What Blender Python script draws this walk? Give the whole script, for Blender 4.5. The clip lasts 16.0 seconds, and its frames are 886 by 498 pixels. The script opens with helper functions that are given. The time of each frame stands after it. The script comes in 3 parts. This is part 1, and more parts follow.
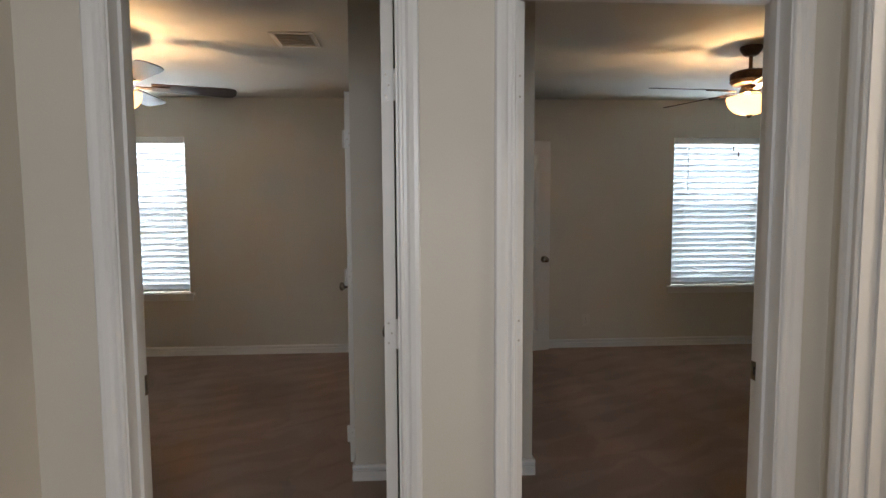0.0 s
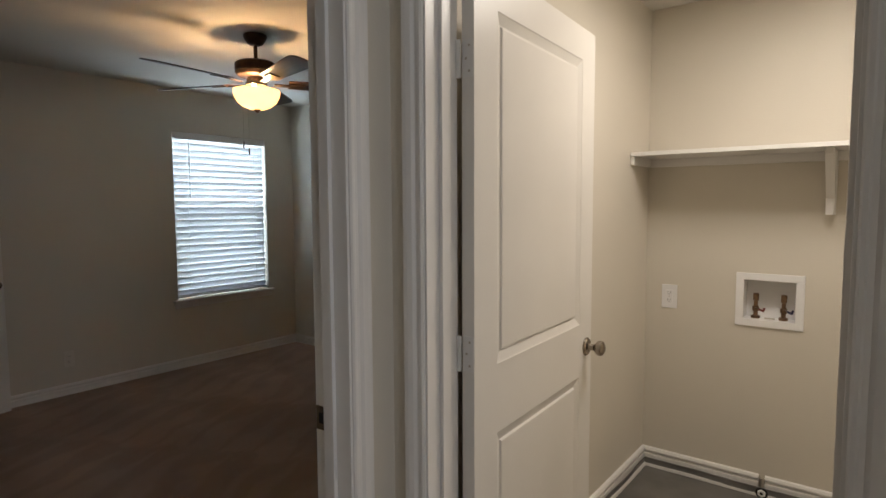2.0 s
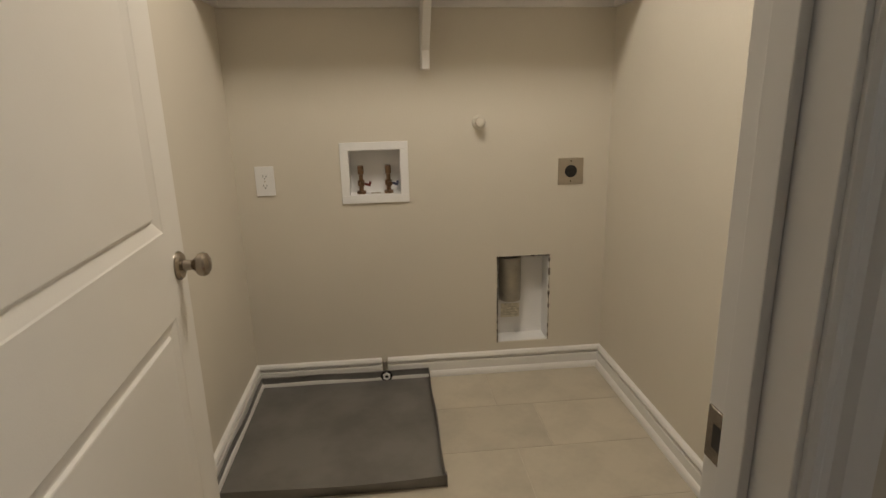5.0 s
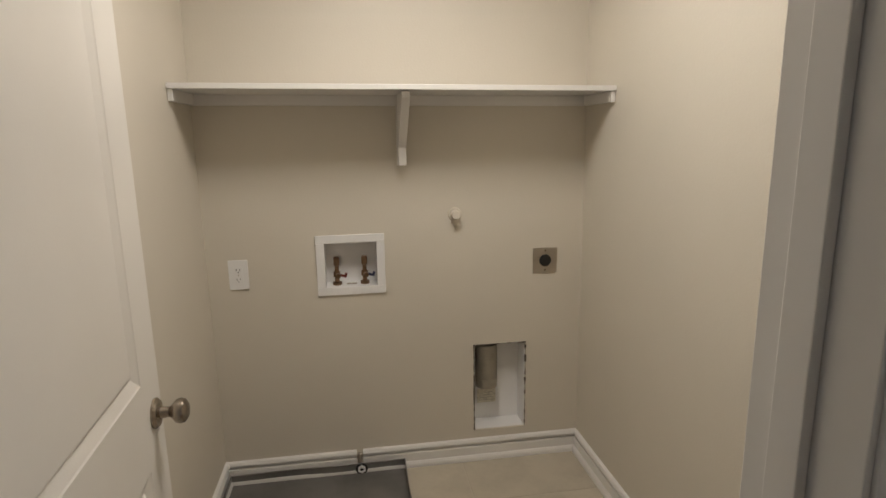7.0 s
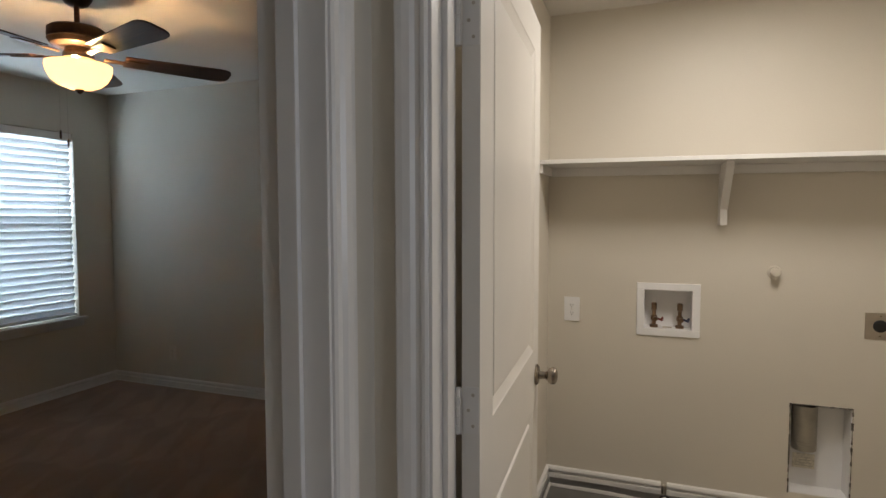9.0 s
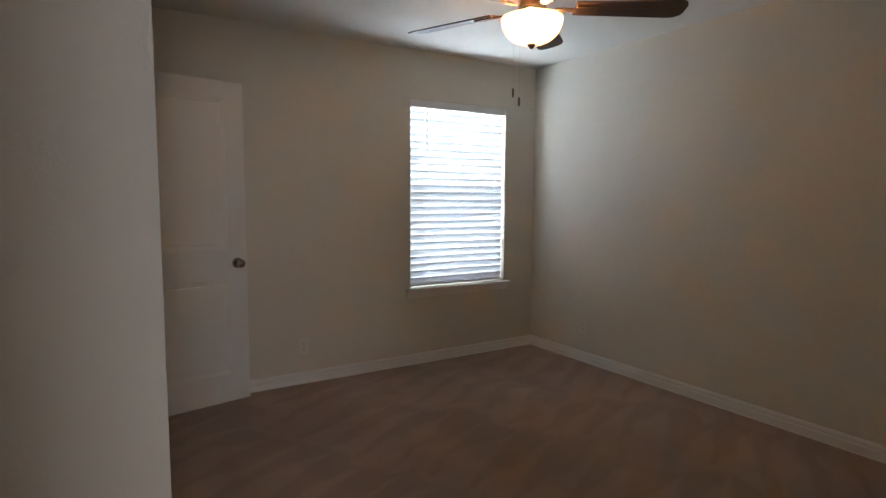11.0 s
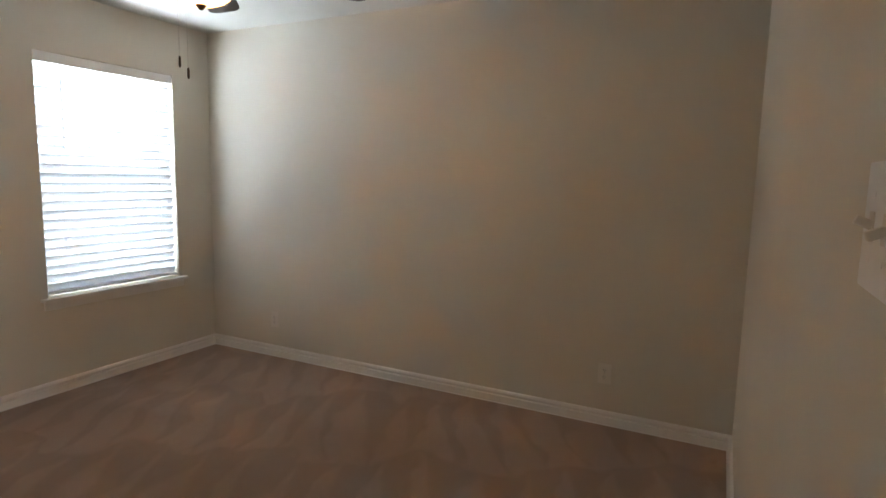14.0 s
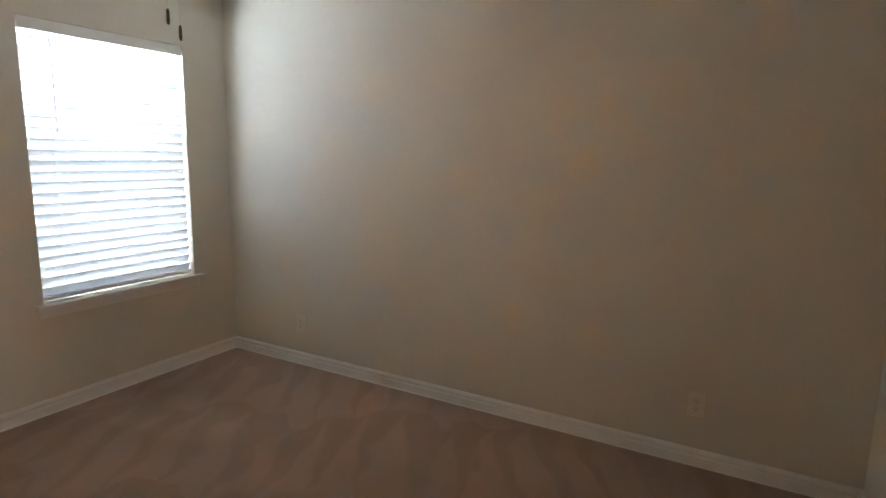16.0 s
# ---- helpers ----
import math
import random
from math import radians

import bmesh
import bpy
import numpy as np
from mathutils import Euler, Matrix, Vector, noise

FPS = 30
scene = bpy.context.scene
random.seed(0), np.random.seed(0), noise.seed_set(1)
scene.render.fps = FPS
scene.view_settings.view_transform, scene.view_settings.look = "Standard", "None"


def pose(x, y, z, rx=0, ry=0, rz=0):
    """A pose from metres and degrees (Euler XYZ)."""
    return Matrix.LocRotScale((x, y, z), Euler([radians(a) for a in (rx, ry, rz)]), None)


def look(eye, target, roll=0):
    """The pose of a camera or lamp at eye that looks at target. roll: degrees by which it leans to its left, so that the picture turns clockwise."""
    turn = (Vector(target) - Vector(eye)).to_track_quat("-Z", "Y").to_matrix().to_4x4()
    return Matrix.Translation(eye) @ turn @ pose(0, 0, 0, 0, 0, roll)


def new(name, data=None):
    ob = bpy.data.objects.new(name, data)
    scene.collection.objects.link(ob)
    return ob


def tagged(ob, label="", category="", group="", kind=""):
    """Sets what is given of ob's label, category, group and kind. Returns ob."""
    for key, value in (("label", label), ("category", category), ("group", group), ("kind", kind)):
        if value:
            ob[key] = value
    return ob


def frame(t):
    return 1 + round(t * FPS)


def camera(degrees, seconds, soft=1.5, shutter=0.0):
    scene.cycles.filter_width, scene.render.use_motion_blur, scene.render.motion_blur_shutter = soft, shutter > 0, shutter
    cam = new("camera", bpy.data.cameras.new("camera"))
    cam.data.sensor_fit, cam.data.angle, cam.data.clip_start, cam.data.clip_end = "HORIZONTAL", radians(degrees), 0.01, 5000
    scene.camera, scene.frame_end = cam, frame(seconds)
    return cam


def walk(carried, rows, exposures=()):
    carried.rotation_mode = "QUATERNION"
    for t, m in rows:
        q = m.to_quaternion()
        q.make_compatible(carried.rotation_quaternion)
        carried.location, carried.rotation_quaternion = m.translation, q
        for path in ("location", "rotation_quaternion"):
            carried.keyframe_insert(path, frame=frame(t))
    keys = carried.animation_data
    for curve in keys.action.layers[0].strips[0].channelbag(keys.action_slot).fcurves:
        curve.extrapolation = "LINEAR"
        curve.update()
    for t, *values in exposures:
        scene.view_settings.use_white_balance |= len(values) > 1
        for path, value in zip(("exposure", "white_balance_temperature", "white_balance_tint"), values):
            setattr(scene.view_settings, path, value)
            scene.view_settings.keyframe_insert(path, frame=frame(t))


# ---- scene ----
cam = camera(76.5, 16.0)
PATH = [
    (0, (0.233, 0.288, 1.456), (0.358, 2.278, 1.299), -0.3),
    (0.5, (0.232, 0.452, 1.457), (0.785, 2.368, 1.304), -0.3),
    (1, (0.264, 0.604, 1.446), (1.193, 2.368, 1.291), -0.3),
    (1.5, (0.343, 0.764, 1.449), (1.6, 2.312, 1.294), -0.2),
    (2, (0.442, 0.881, 1.445), (2.013, 2.109, 1.293), -0.3),
    (2.5, (0.517, 1.0, 1.451), (2.335, 1.819, 1.298), -0.5),
    (3, (0.661, 1.076, 1.446), (2.603, 1.526, 1.286), -0.4),
    (3.5, (0.878, 1.151, 1.428), (2.867, 1.292, 1.274), -0.5),
    (4, (1.021, 1.205, 1.333), (3.011, 1.211, 1.132), -0.6),
    (4.2, (1.036, 1.202, 1.281), (3.018, 1.175, 1.014), -0.7),
    (6.3, (1.132, 1.282, 1.328), (2.977, 0.968, 0.623), -0.9),
    (6.5, (1.135, 1.281, 1.378), (3.017, 0.949, 0.789), -1.1),
    (7, (1.135, 1.262, 1.511), (3.073, 0.96, 1.119), -0.9),
    (7.5, (1.094, 1.244, 1.521), (3.066, 0.988, 1.305), -1.2),
    (8, (0.94, 1.314, 1.462), (2.933, 1.267, 1.304), -0.9),
    (8.5, (0.727, 1.39, 1.453), (2.703, 1.668, 1.321), -0.4),
    (9, (0.571, 1.368, 1.444), (2.443, 2.065, 1.326), -0.1),
    (9.5, (0.537, 1.372, 1.392), (2.224, 2.439, 1.284), -0.1),
    (10, (0.576, 1.492, 1.356), (2.016, 2.874, 1.229), -0.3),
    (10.2, (0.594, 1.58, 1.342), (1.932, 3.061, 1.214), -0.3),
    (12.3, (1.0, 2.091, 1.382), (1.945, 3.84, 1.168), 0.6),
    (12.5, (1.001, 2.094, 1.39), (2.047, 3.784, 1.168), 0.7),
    (13, (0.993, 2.079, 1.422), (2.359, 3.52, 1.186), 0.8),
    (13.5, (0.972, 2.054, 1.434), (2.594, 3.197, 1.182), 1.0),
    (14, (0.913, 2.072, 1.42), (2.691, 2.952, 1.165), 1.25),
    (14.5, (0.945, 2.054, 1.397), (2.787, 2.789, 1.136), 1.1),
    (15, (0.96, 2.07, 1.401), (2.831, 2.722, 1.129), 0.9),
    (15.5, (1.118, 2.147, 1.401), (2.909, 2.985, 1.104), 0.7),
    (16, (1.34, 2.45, 1.467), (3.066, 3.403, 1.131), 1.1),
]
EXPOSURES = [(0, 0.5, 6500, 12), (0.8, 0.28, 6500, 12), (1.5, 0.1, 6450, 12), (2.5, 0.05, 6450, 12), (3.5, -0.08, 7250, 9), (4.2, -0.08, 7050, 9), (6.3, 0.06, 6200, 11), (7.0, -0.08, 6200, 11), (7.5, -0.08, 6200, 11), (8.5, -0.1, 6200, 11), (9.5, 0.15, 6200, 13), (10.2, 0.6, 6300, 15), (12.3, 0.95, 6650, 17), (13.2, 1.15, 6550, 15), (14.5, 1.66, 6650, 15), (15.5, 1.62, 6650, 15), (16, 1.45, 6550, 15)]
walk(cam, [(t, look(eye, target, roll)) for t, eye, target, roll in PATH], EXPOSURES)

# ---- world and light ----
world = bpy.data.worlds.new("sky")
scene.world = world
world.use_nodes = True
wn = world.node_tree
sky = wn.nodes.new("ShaderNodeTexSky")
sky.sky_type, sky.sun_disc = "NISHITA", False
sky.sun_elevation, sky.sun_rotation = radians(50), radians(180)
wn.links.new(sky.outputs[0], wn.nodes["Background"].inputs[0])
wn.nodes["Background"].inputs[1].default_value = 0.15
sun = new("sun", bpy.data.lights.new("sun", "SUN"))
sun.data.energy, sun.data.angle, sun.data.color = 3.0, radians(0.6), (1, 0.95, 0.88)
sun.matrix_world = look((0, -10, 12), (0, 0, 0))


def area(name, eye, target, w, h, power, color):
    la = bpy.data.lights.new(name, "AREA")
    la.shape, la.size, la.size_y, la.energy, la.color = "RECTANGLE", w, h, power, color
    ob = new(name, la)
    ob.matrix_world = look(eye, target)
    return ob


WARM = (1.0, 0.64, 0.32)
area("window_light_right", (3.279, 5.845, 1.38), (3.279, 0, 1.1), 0.86, 1.36, 52, (0.69, 0.86, 1.0))
area("window_light_left", (-2.261, 5.845, 1.38), (-2.261, 0, 1.1), 0.86, 1.36, 85, (0.78, 0.90, 1.0))
area("laundry_light", (2.56, 1.04, 2.42), (2.56, 1.04, 0), 0.40, 0.40, 16.5, (1.0, 0.91, 0.79))
# added lamp at the unseen south end, standing in for daylight from there
area("hall_daylight_fill", (0.28, -1.15, 1.7), (0.9, 1.9, 1.2), 0.8, 1.2, 19, (0.84, 0.91, 1.0))


# ---- materials ----
def mat(name, color, rough=0.6, metal=0.0, vary=0.06, scale=3.0, bump=0.0, bscale=200.0, fine=0.0, spec=0.5, distance=0.002):
    m = bpy.data.materials.new(name)
    m.use_nodes = True
    nt = m.node_tree
    b = nt.nodes["Principled BSDF"]
    b.inputs["Roughness"].default_value, b.inputs["Metallic"].default_value = rough, metal
    b.inputs["Specular IOR Level"].default_value = spec
    tc = nt.nodes.new("ShaderNodeTexCoord")
    n1 = nt.nodes.new("ShaderNodeTexNoise")
    n1.inputs["Scale"].default_value, n1.inputs["Detail"].default_value = scale, 5
    n2 = nt.nodes.new("ShaderNodeTexNoise")
    n2.inputs["Scale"].default_value, n2.inputs["Detail"].default_value = bscale, 3
    for n in (n1, n2):
        nt.links.new(tc.outputs["Object"], n.inputs["Vector"])
    ramp = nt.nodes.new("ShaderNodeValToRGB")
    c = Vector(color[:3])
    ramp.color_ramp.elements[0].color = (*(c * (1 - vary)), 1)
    ramp.color_ramp.elements[1].color = (*(c * (1 + vary)), 1)
    ramp.color_ramp.elements[0].position, ramp.color_ramp.elements[1].position = 0.35, 0.65
    mixf = nt.nodes.new("ShaderNodeMath")
    mixf.operation = "MULTIPLY_ADD"
    mixf.inputs[1].default_value = fine
    nt.links.new(n2.outputs[0], mixf.inputs[0])
    nt.links.new(n1.outputs[0], mixf.inputs[2])
    nt.links.new(mixf.outputs[0], ramp.inputs[0])
    nt.links.new(ramp.outputs[0], b.inputs["Base Color"])
    if bump:
        bp = nt.nodes.new("ShaderNodeBump")
        bp.inputs["Strength"].default_value, bp.inputs["Distance"].default_value = bump, distance
        nt.links.new(n2.outputs[0], bp.inputs["Height"])
        nt.links.new(bp.outputs[0], b.inputs["Normal"])
    return m


M_WALL = mat("wall paint", (0.645, 0.595, 0.508), 0.55, vary=0.025, scale=1.3, bump=0.22, bscale=130)
M_CEIL = mat("ceiling paint", (0.66, 0.63, 0.57), 0.8, vary=0.02, scale=1.5, bump=0.35, bscale=90)
M_TRIM = mat("white trim paint", (0.76, 0.74, 0.71), 0.32, vary=0.02, scale=4, bump=0.05, bscale=60)
M_DOOR = mat("white door paint", (0.76, 0.73, 0.68), 0.36, vary=0.02, scale=3, bump=0.10, bscale=220)
M_PLASTIC = mat("white plastic", (0.80, 0.79, 0.78), 0.35, vary=0.015, scale=9, bump=0.02)
M_NICKEL = mat("brushed nickel", (0.33, 0.285, 0.235), 0.27, 1.0, vary=0.08, scale=30, bump=0.05, bscale=400)
M_STEEL = mat("plate steel", (0.52, 0.47, 0.40), 0.38, 1.0, vary=0.05, scale=20, bump=0.04, bscale=300)
M_BRONZE = mat("oiled bronze", (0.10, 0.062, 0.040), 0.40, 0.75, vary=0.25, scale=20, bump=0.05)
M_BRASS = mat("brass", (0.26, 0.17, 0.11), 0.30, 1.0, vary=0.3, scale=40)
M_RED = mat("red lever", (0.16, 0.035, 0.025), 0.45)
M_DARKLEVER = mat("dark blue lever", (0.04, 0.045, 0.09), 0.45)
M_BLACK = mat("black plastic", (0.012, 0.011, 0.010), 0.5)
M_GAP = mat("raw drywall edge", (0.10, 0.085, 0.07), 0.9, vary=0.4, scale=40, bump=0.5, bscale=150)
M_PAN = mat("galvanised pan metal", (0.205, 0.195, 0.185), 0.42, 0.5, vary=0.16, scale=4, bump=0.12, bscale=30, fine=0.1)
M_DUCT = mat("galvanised duct", (0.42, 0.40, 0.35), 0.42, 1.0, vary=0.12, scale=12, bump=0.05)
M_TILE = mat("beige floor tile", (0.47, 0.42, 0.335), 0.38, vary=0.09, scale=5, bump=0.05, bscale=40, fine=0.12)
tn = M_TILE.node_tree
oi = tn.nodes.new("ShaderNodeObjectInfo")
tone = tn.nodes.new("ShaderNodeMapRange")
tone.inputs["To Min"].default_value, tone.inputs["To Max"].default_value = 0.94, 1.05
tn.links.new(oi.outputs["Random"], tone.inputs["Value"])
tsc = tn.nodes.new("ShaderNodeVectorMath")
tsc.operation = "SCALE"
tbs = tn.nodes["Principled BSDF"].inputs["Base Color"]
tn.links.new(tbs.links[0].from_socket, tsc.inputs[0])
tn.links.new(tone.outputs[0], tsc.inputs["Scale"])
tn.links.new(tsc.outputs[0], tbs)
M_GROUT = mat("grout", (0.54, 0.49, 0.41), 0.9, vary=0.08, scale=20, bump=0.3)
M_VINYL = mat("window vinyl", (0.78, 0.78, 0.77), 0.4, vary=0.02)
M_GROUND = mat("dry lawn", (0.20, 0.19, 0.09), 0.95, vary=0.3, scale=0.6, bump=0.3, bscale=30)
M_ALMOND = mat("almond plastic", (0.69, 0.645, 0.57), 0.4, vary=0.015, scale=9)
M_PRINT = mat("faded print", (0.42, 0.39, 0.33), 0.7)
M_PAPER = mat("printed sticker", (0.66, 0.62, 0.52), 0.6, vary=0.2, scale=60)


def carpet():
    m = mat("brown carpet", (0.315, 0.212, 0.160), 1.0, vary=0.12, scale=1.0, bump=1.0, bscale=330, spec=0.05, distance=0.006)
    nt = m.node_tree
    b = nt.nodes["Principled BSDF"]
    tc = next(n for n in nt.nodes if n.type == "TEX_COORD")
    src = b.inputs["Base Color"].links[0].from_socket
    # brushed strokes left by the vacuum cleaner: stretched cells of raised and laid pile
    mp = nt.nodes.new("ShaderNodeMapping")
    mp.inputs["Rotation"].default_value = (0, 0, radians(28))
    mp.inputs["Scale"].default_value = (3.4, 1.35, 1)
    nt.links.new(tc.outputs["Object"], mp.inputs["Vector"])
    warp = nt.nodes.new("ShaderNodeTexNoise")
    warp.inputs["Scale"].default_value = 1.6
    nt.links.new(mp.outputs[0], warp.inputs["Vector"])
    add = nt.nodes.new("ShaderNodeVectorMath")
    add.operation = "MULTIPLY_ADD"
    add.inputs[1].default_value = (0.55, 0.55, 0)
    nt.links.new(warp.outputs["Color"], add.inputs[0])
    nt.links.new(mp.outputs[0], add.inputs[2])
    vo = nt.nodes.new("ShaderNodeTexVoronoi")
    vo.feature = "SMOOTH_F1"
    vo.inputs["Scale"].default_value = 1.0
    vo.inputs["Smoothness"].default_value = 0.9
    nt.links.new(add.outputs[0], vo.inputs["Vector"])
    sep = nt.nodes.new("ShaderNodeSeparateColor")
    nt.links.new(vo.outputs["Color"], sep.inputs[0])
    ln = nt.nodes.new("ShaderNodeTexNoise")
    ln.inputs["Scale"].default_value, ln.inputs["Detail"].default_value = 320, 2
    nt.links.new(tc.outputs["Object"], ln.inputs["Vector"])
    k = nt.nodes.new("ShaderNodeMapRange")
    k.inputs["To Min"].default_value, k.inputs["To Max"].default_value = 0.86, 1.16
    nt.links.new(sep.outputs[0], k.inputs["Value"])
    k2 = nt.nodes.new("ShaderNodeMapRange")
    k2.inputs["From Min"].default_value, k2.inputs["From Max"].default_value = 0.3, 0.7
    k2.inputs["To Min"].default_value, k2.inputs["To Max"].default_value = 0.72, 1.28
    nt.links.new(ln.outputs[0], k2.inputs["Value"])
    def calc(op, a, b):
        n = nt.nodes.new("ShaderNodeMath")
        n.operation = op
        for i, v in enumerate((a, b)):
            if isinstance(v, (int, float)):
                n.inputs[i].default_value = v
            elif v is not None:
                nt.links.new(v, n.inputs[i])
        return n.outputs[0]

    # rows of pointed strokes, each narrowing along the push of the cleaner
    mw = nt.nodes.new("ShaderNodeMapping")
    mw.inputs["Rotation"].default_value = (0, 0, radians(-24))
    nt.links.new(tc.outputs["Object"], mw.inputs["Vector"])
    wn2 = nt.nodes.new("ShaderNodeTexNoise")
    wn2.inputs["Scale"].default_value = 2.2
    nt.links.new(tc.outputs["Object"], wn2.inputs["Vector"])
    sx = nt.nodes.new("ShaderNodeSeparateXYZ")
    nt.links.new(mw.outputs[0], sx.inputs[0])
    along = calc("FRACT", calc("ADD", calc("MULTIPLY", sx.outputs[0], 1.25), calc("MULTIPLY", wn2.outputs[0], 1.3)), None)
    across = calc("FRACT", calc("ADD", calc("MULTIPLY", sx.outputs[1], 4.6), calc("MULTIPLY", wn2.outputs[0], 1.6)), None)
    half = calc("MULTIPLY", calc("ABSOLUTE", calc("SUBTRACT", across, 0.5), None), 2.0)
    wedge = nt.nodes.new("ShaderNodeMapRange")
    wedge.interpolation_type = "SMOOTHSTEP"
    wedge.inputs["From Min"].default_value, wedge.inputs["From Max"].default_value = -0.10, 0.14
    wedge.inputs["To Min"].default_value, wedge.inputs["To Max"].default_value = 0.95, 1.11
    nt.links.new(calc("SUBTRACT", calc("SUBTRACT", 1.0, along), half), wedge.inputs["Value"])
    mul = nt.nodes.new("ShaderNodeMath")
    mul.operation = "MULTIPLY"
    nt.links.new(calc("MULTIPLY", k.outputs[0], wedge.outputs[0]), mul.inputs[0])
    nt.links.new(k2.outputs[0], mul.inputs[1])
    sc = nt.nodes.new("ShaderNodeVectorMath")
    sc.operation = "SCALE"
    nt.links.new(src, sc.inputs[0])
    nt.links.new(mul.outputs[0], sc.inputs["Scale"])
    nt.links.new(sc.outputs[0], b.inputs["Base Color"])
    b.inputs["Sheen Weight"].default_value = 0.25
    b.inputs["Sheen Roughness"].default_value = 0.6
    return m


M_CARPET = carpet()


def wood():
    m = mat("dark walnut", (0.070, 0.030, 0.017), 0.42, vary=0.3, scale=2.0, spec=0.5)
    nt = m.node_tree
    n1 = next(n for n in nt.nodes if n.type == "TEX_NOISE" and n.inputs["Scale"].default_value == 2.0)
    mp = nt.nodes.new("ShaderNodeMapping")
    mp.inputs["Scale"].default_value = (1.5, 40, 40)
    tc = next(n for n in nt.nodes if n.type == "TEX_COORD")
    nt.links.new(tc.outputs["Object"], mp.inputs["Vector"])
    nt.links.new(mp.outputs[0], n1.inputs["Vector"])
    return m


M_WOOD = wood()


def glass_bowl():
    m = bpy.data.materials.new("lit frosted glass")
    m.use_nodes = True
    nt = m.node_tree
    out = nt.nodes["Material Output"]
    b = nt.nodes["Principled BSDF"]
    b.inputs["Base Color"].default_value = (0.9, 0.75, 0.5, 1)
    b.inputs["Roughness"].default_value = 0.25
    b.inputs["Emission Color"].default_value = (1.0, 0.74, 0.40, 1)
    b.inputs["Emission Strength"].default_value = 2.2
    tr = nt.nodes.new("ShaderNodeBsdfTranslucent")
    tr.inputs[0].default_value = (0.9, 0.72, 0.42, 1)
    mx = nt.nodes.new("ShaderNodeMixShader")
    mx.inputs[0].default_value = 0.6
    nt.links.new(b.outputs[0], mx.inputs[1])
    nt.links.new(tr.outputs[0], mx.inputs[2])
    nt.links.new(mx.outputs[0], out.inputs[0])
    return m


M_BOWL = glass_bowl()


def slat_mat():
    m = mat("white blind slat", (0.82, 0.82, 0.81), 0.4, vary=0.02, scale=3)
    nt = m.node_tree
    out = nt.nodes["Material Output"]
    b = nt.nodes["Principled BSDF"]
    tr = nt.nodes.new("ShaderNodeBsdfTranslucent")
    tr.inputs[0].default_value = (0.80, 0.84, 0.88, 1)
    mx = nt.nodes.new("ShaderNodeMixShader")
    mx.inputs[0].default_value = 0.15
    nt.links.new(b.outputs[0], mx.inputs[1])
    nt.links.new(tr.outputs[0], mx.inputs[2])
    nt.links.new(mx.outputs[0], out.inputs[0])
    return m


M_SLAT = slat_mat()


def clear(name, tint, mixv):
    m = bpy.data.materials.new(name)
    m.use_nodes = True
    nt = m.node_tree
    out = nt.nodes["Material Output"]
    b = nt.nodes["Principled BSDF"]
    b.inputs["Base Color"].default_value = tint
    b.inputs["Roughness"].default_value = 0.05
    tp = nt.nodes.new("ShaderNodeBsdfTransparent")
    mx = nt.nodes.new("ShaderNodeMixShader")
    mx.inputs[0].default_value = mixv
    nt.links.new(b.outputs[0], mx.inputs[1])
    nt.links.new(tp.outputs[0], mx.inputs[2])
    nt.links.new(mx.outputs[0], out.inputs[0])
    return m


M_GLASS = clear("window glass", (0.8, 0.85, 0.85, 1), 0.93)
M_SCREEN = clear("insect screen", (0.02, 0.02, 0.025, 1), 0.72)


def glow(name, color, strength):
    m = bpy.data.materials.new(name)
    m.use_nodes = True
    b = m.node_tree.nodes["Principled BSDF"]
    b.inputs["Base Color"].default_value = (*color, 1)
    b.inputs["Emission Color"].default_value = (*color, 1)
    b.inputs["Emission Strength"].default_value = strength
    return m


M_SKYCARD = glow("hazy daylight backdrop", (0.86, 0.93, 1.0), 5.0)


# ---- mesh helpers ----
def box(bm, x0, x1, y0, y1, z0, z1, bevel=0.0):
    r = bmesh.ops.create_cube(bm, size=1)
    vs = r["verts"]
    bmesh.ops.scale(bm, vec=(x1 - x0, y1 - y0, z1 - z0), verts=vs)
    bmesh.ops.translate(bm, vec=((x0 + x1) / 2, (y0 + y1) / 2, (z0 + z1) / 2), verts=vs)
    if bevel:
        es = list({e for v in vs for e in v.link_edges})
        bmesh.ops.bevel(bm, geom=es, offset=bevel, segments=2, affect="EDGES", profile=0.6)
    return bm


def boxes(*rows, bevel=0.0):
    bm = bmesh.new()
    for r in rows:
        box(bm, *r, bevel=bevel)
    return bm


def lathe(profile, n=24, axis="Z", at=(0, 0, 0)):
    """A turned shape from (radius, height) pairs."""
    bm = bmesh.new()
    rings = []
    for r, h in profile:
        rings.append([bm.verts.new((max(r, 1e-4) * math.cos(2 * math.pi * i / n), max(r, 1e-4) * math.sin(2 * math.pi * i / n), h)) for i in range(n)])
    for a, b in zip(rings, rings[1:]):
        for i in range(n):
            bm.faces.new((a[i], a[(i + 1) % n], b[(i + 1) % n], b[i]))
    bmesh.ops.recalc_face_normals(bm, faces=bm.faces)
    if axis == "X":
        bmesh.ops.rotate(bm, matrix=Matrix.Rotation(radians(90), 3, "Y"), verts=bm.verts)
    if axis == "Y":
        bmesh.ops.rotate(bm, matrix=Matrix.Rotation(radians(-90), 3, "X"), verts=bm.verts)
    bmesh.ops.translate(bm, vec=at, verts=bm.verts)
    return bm


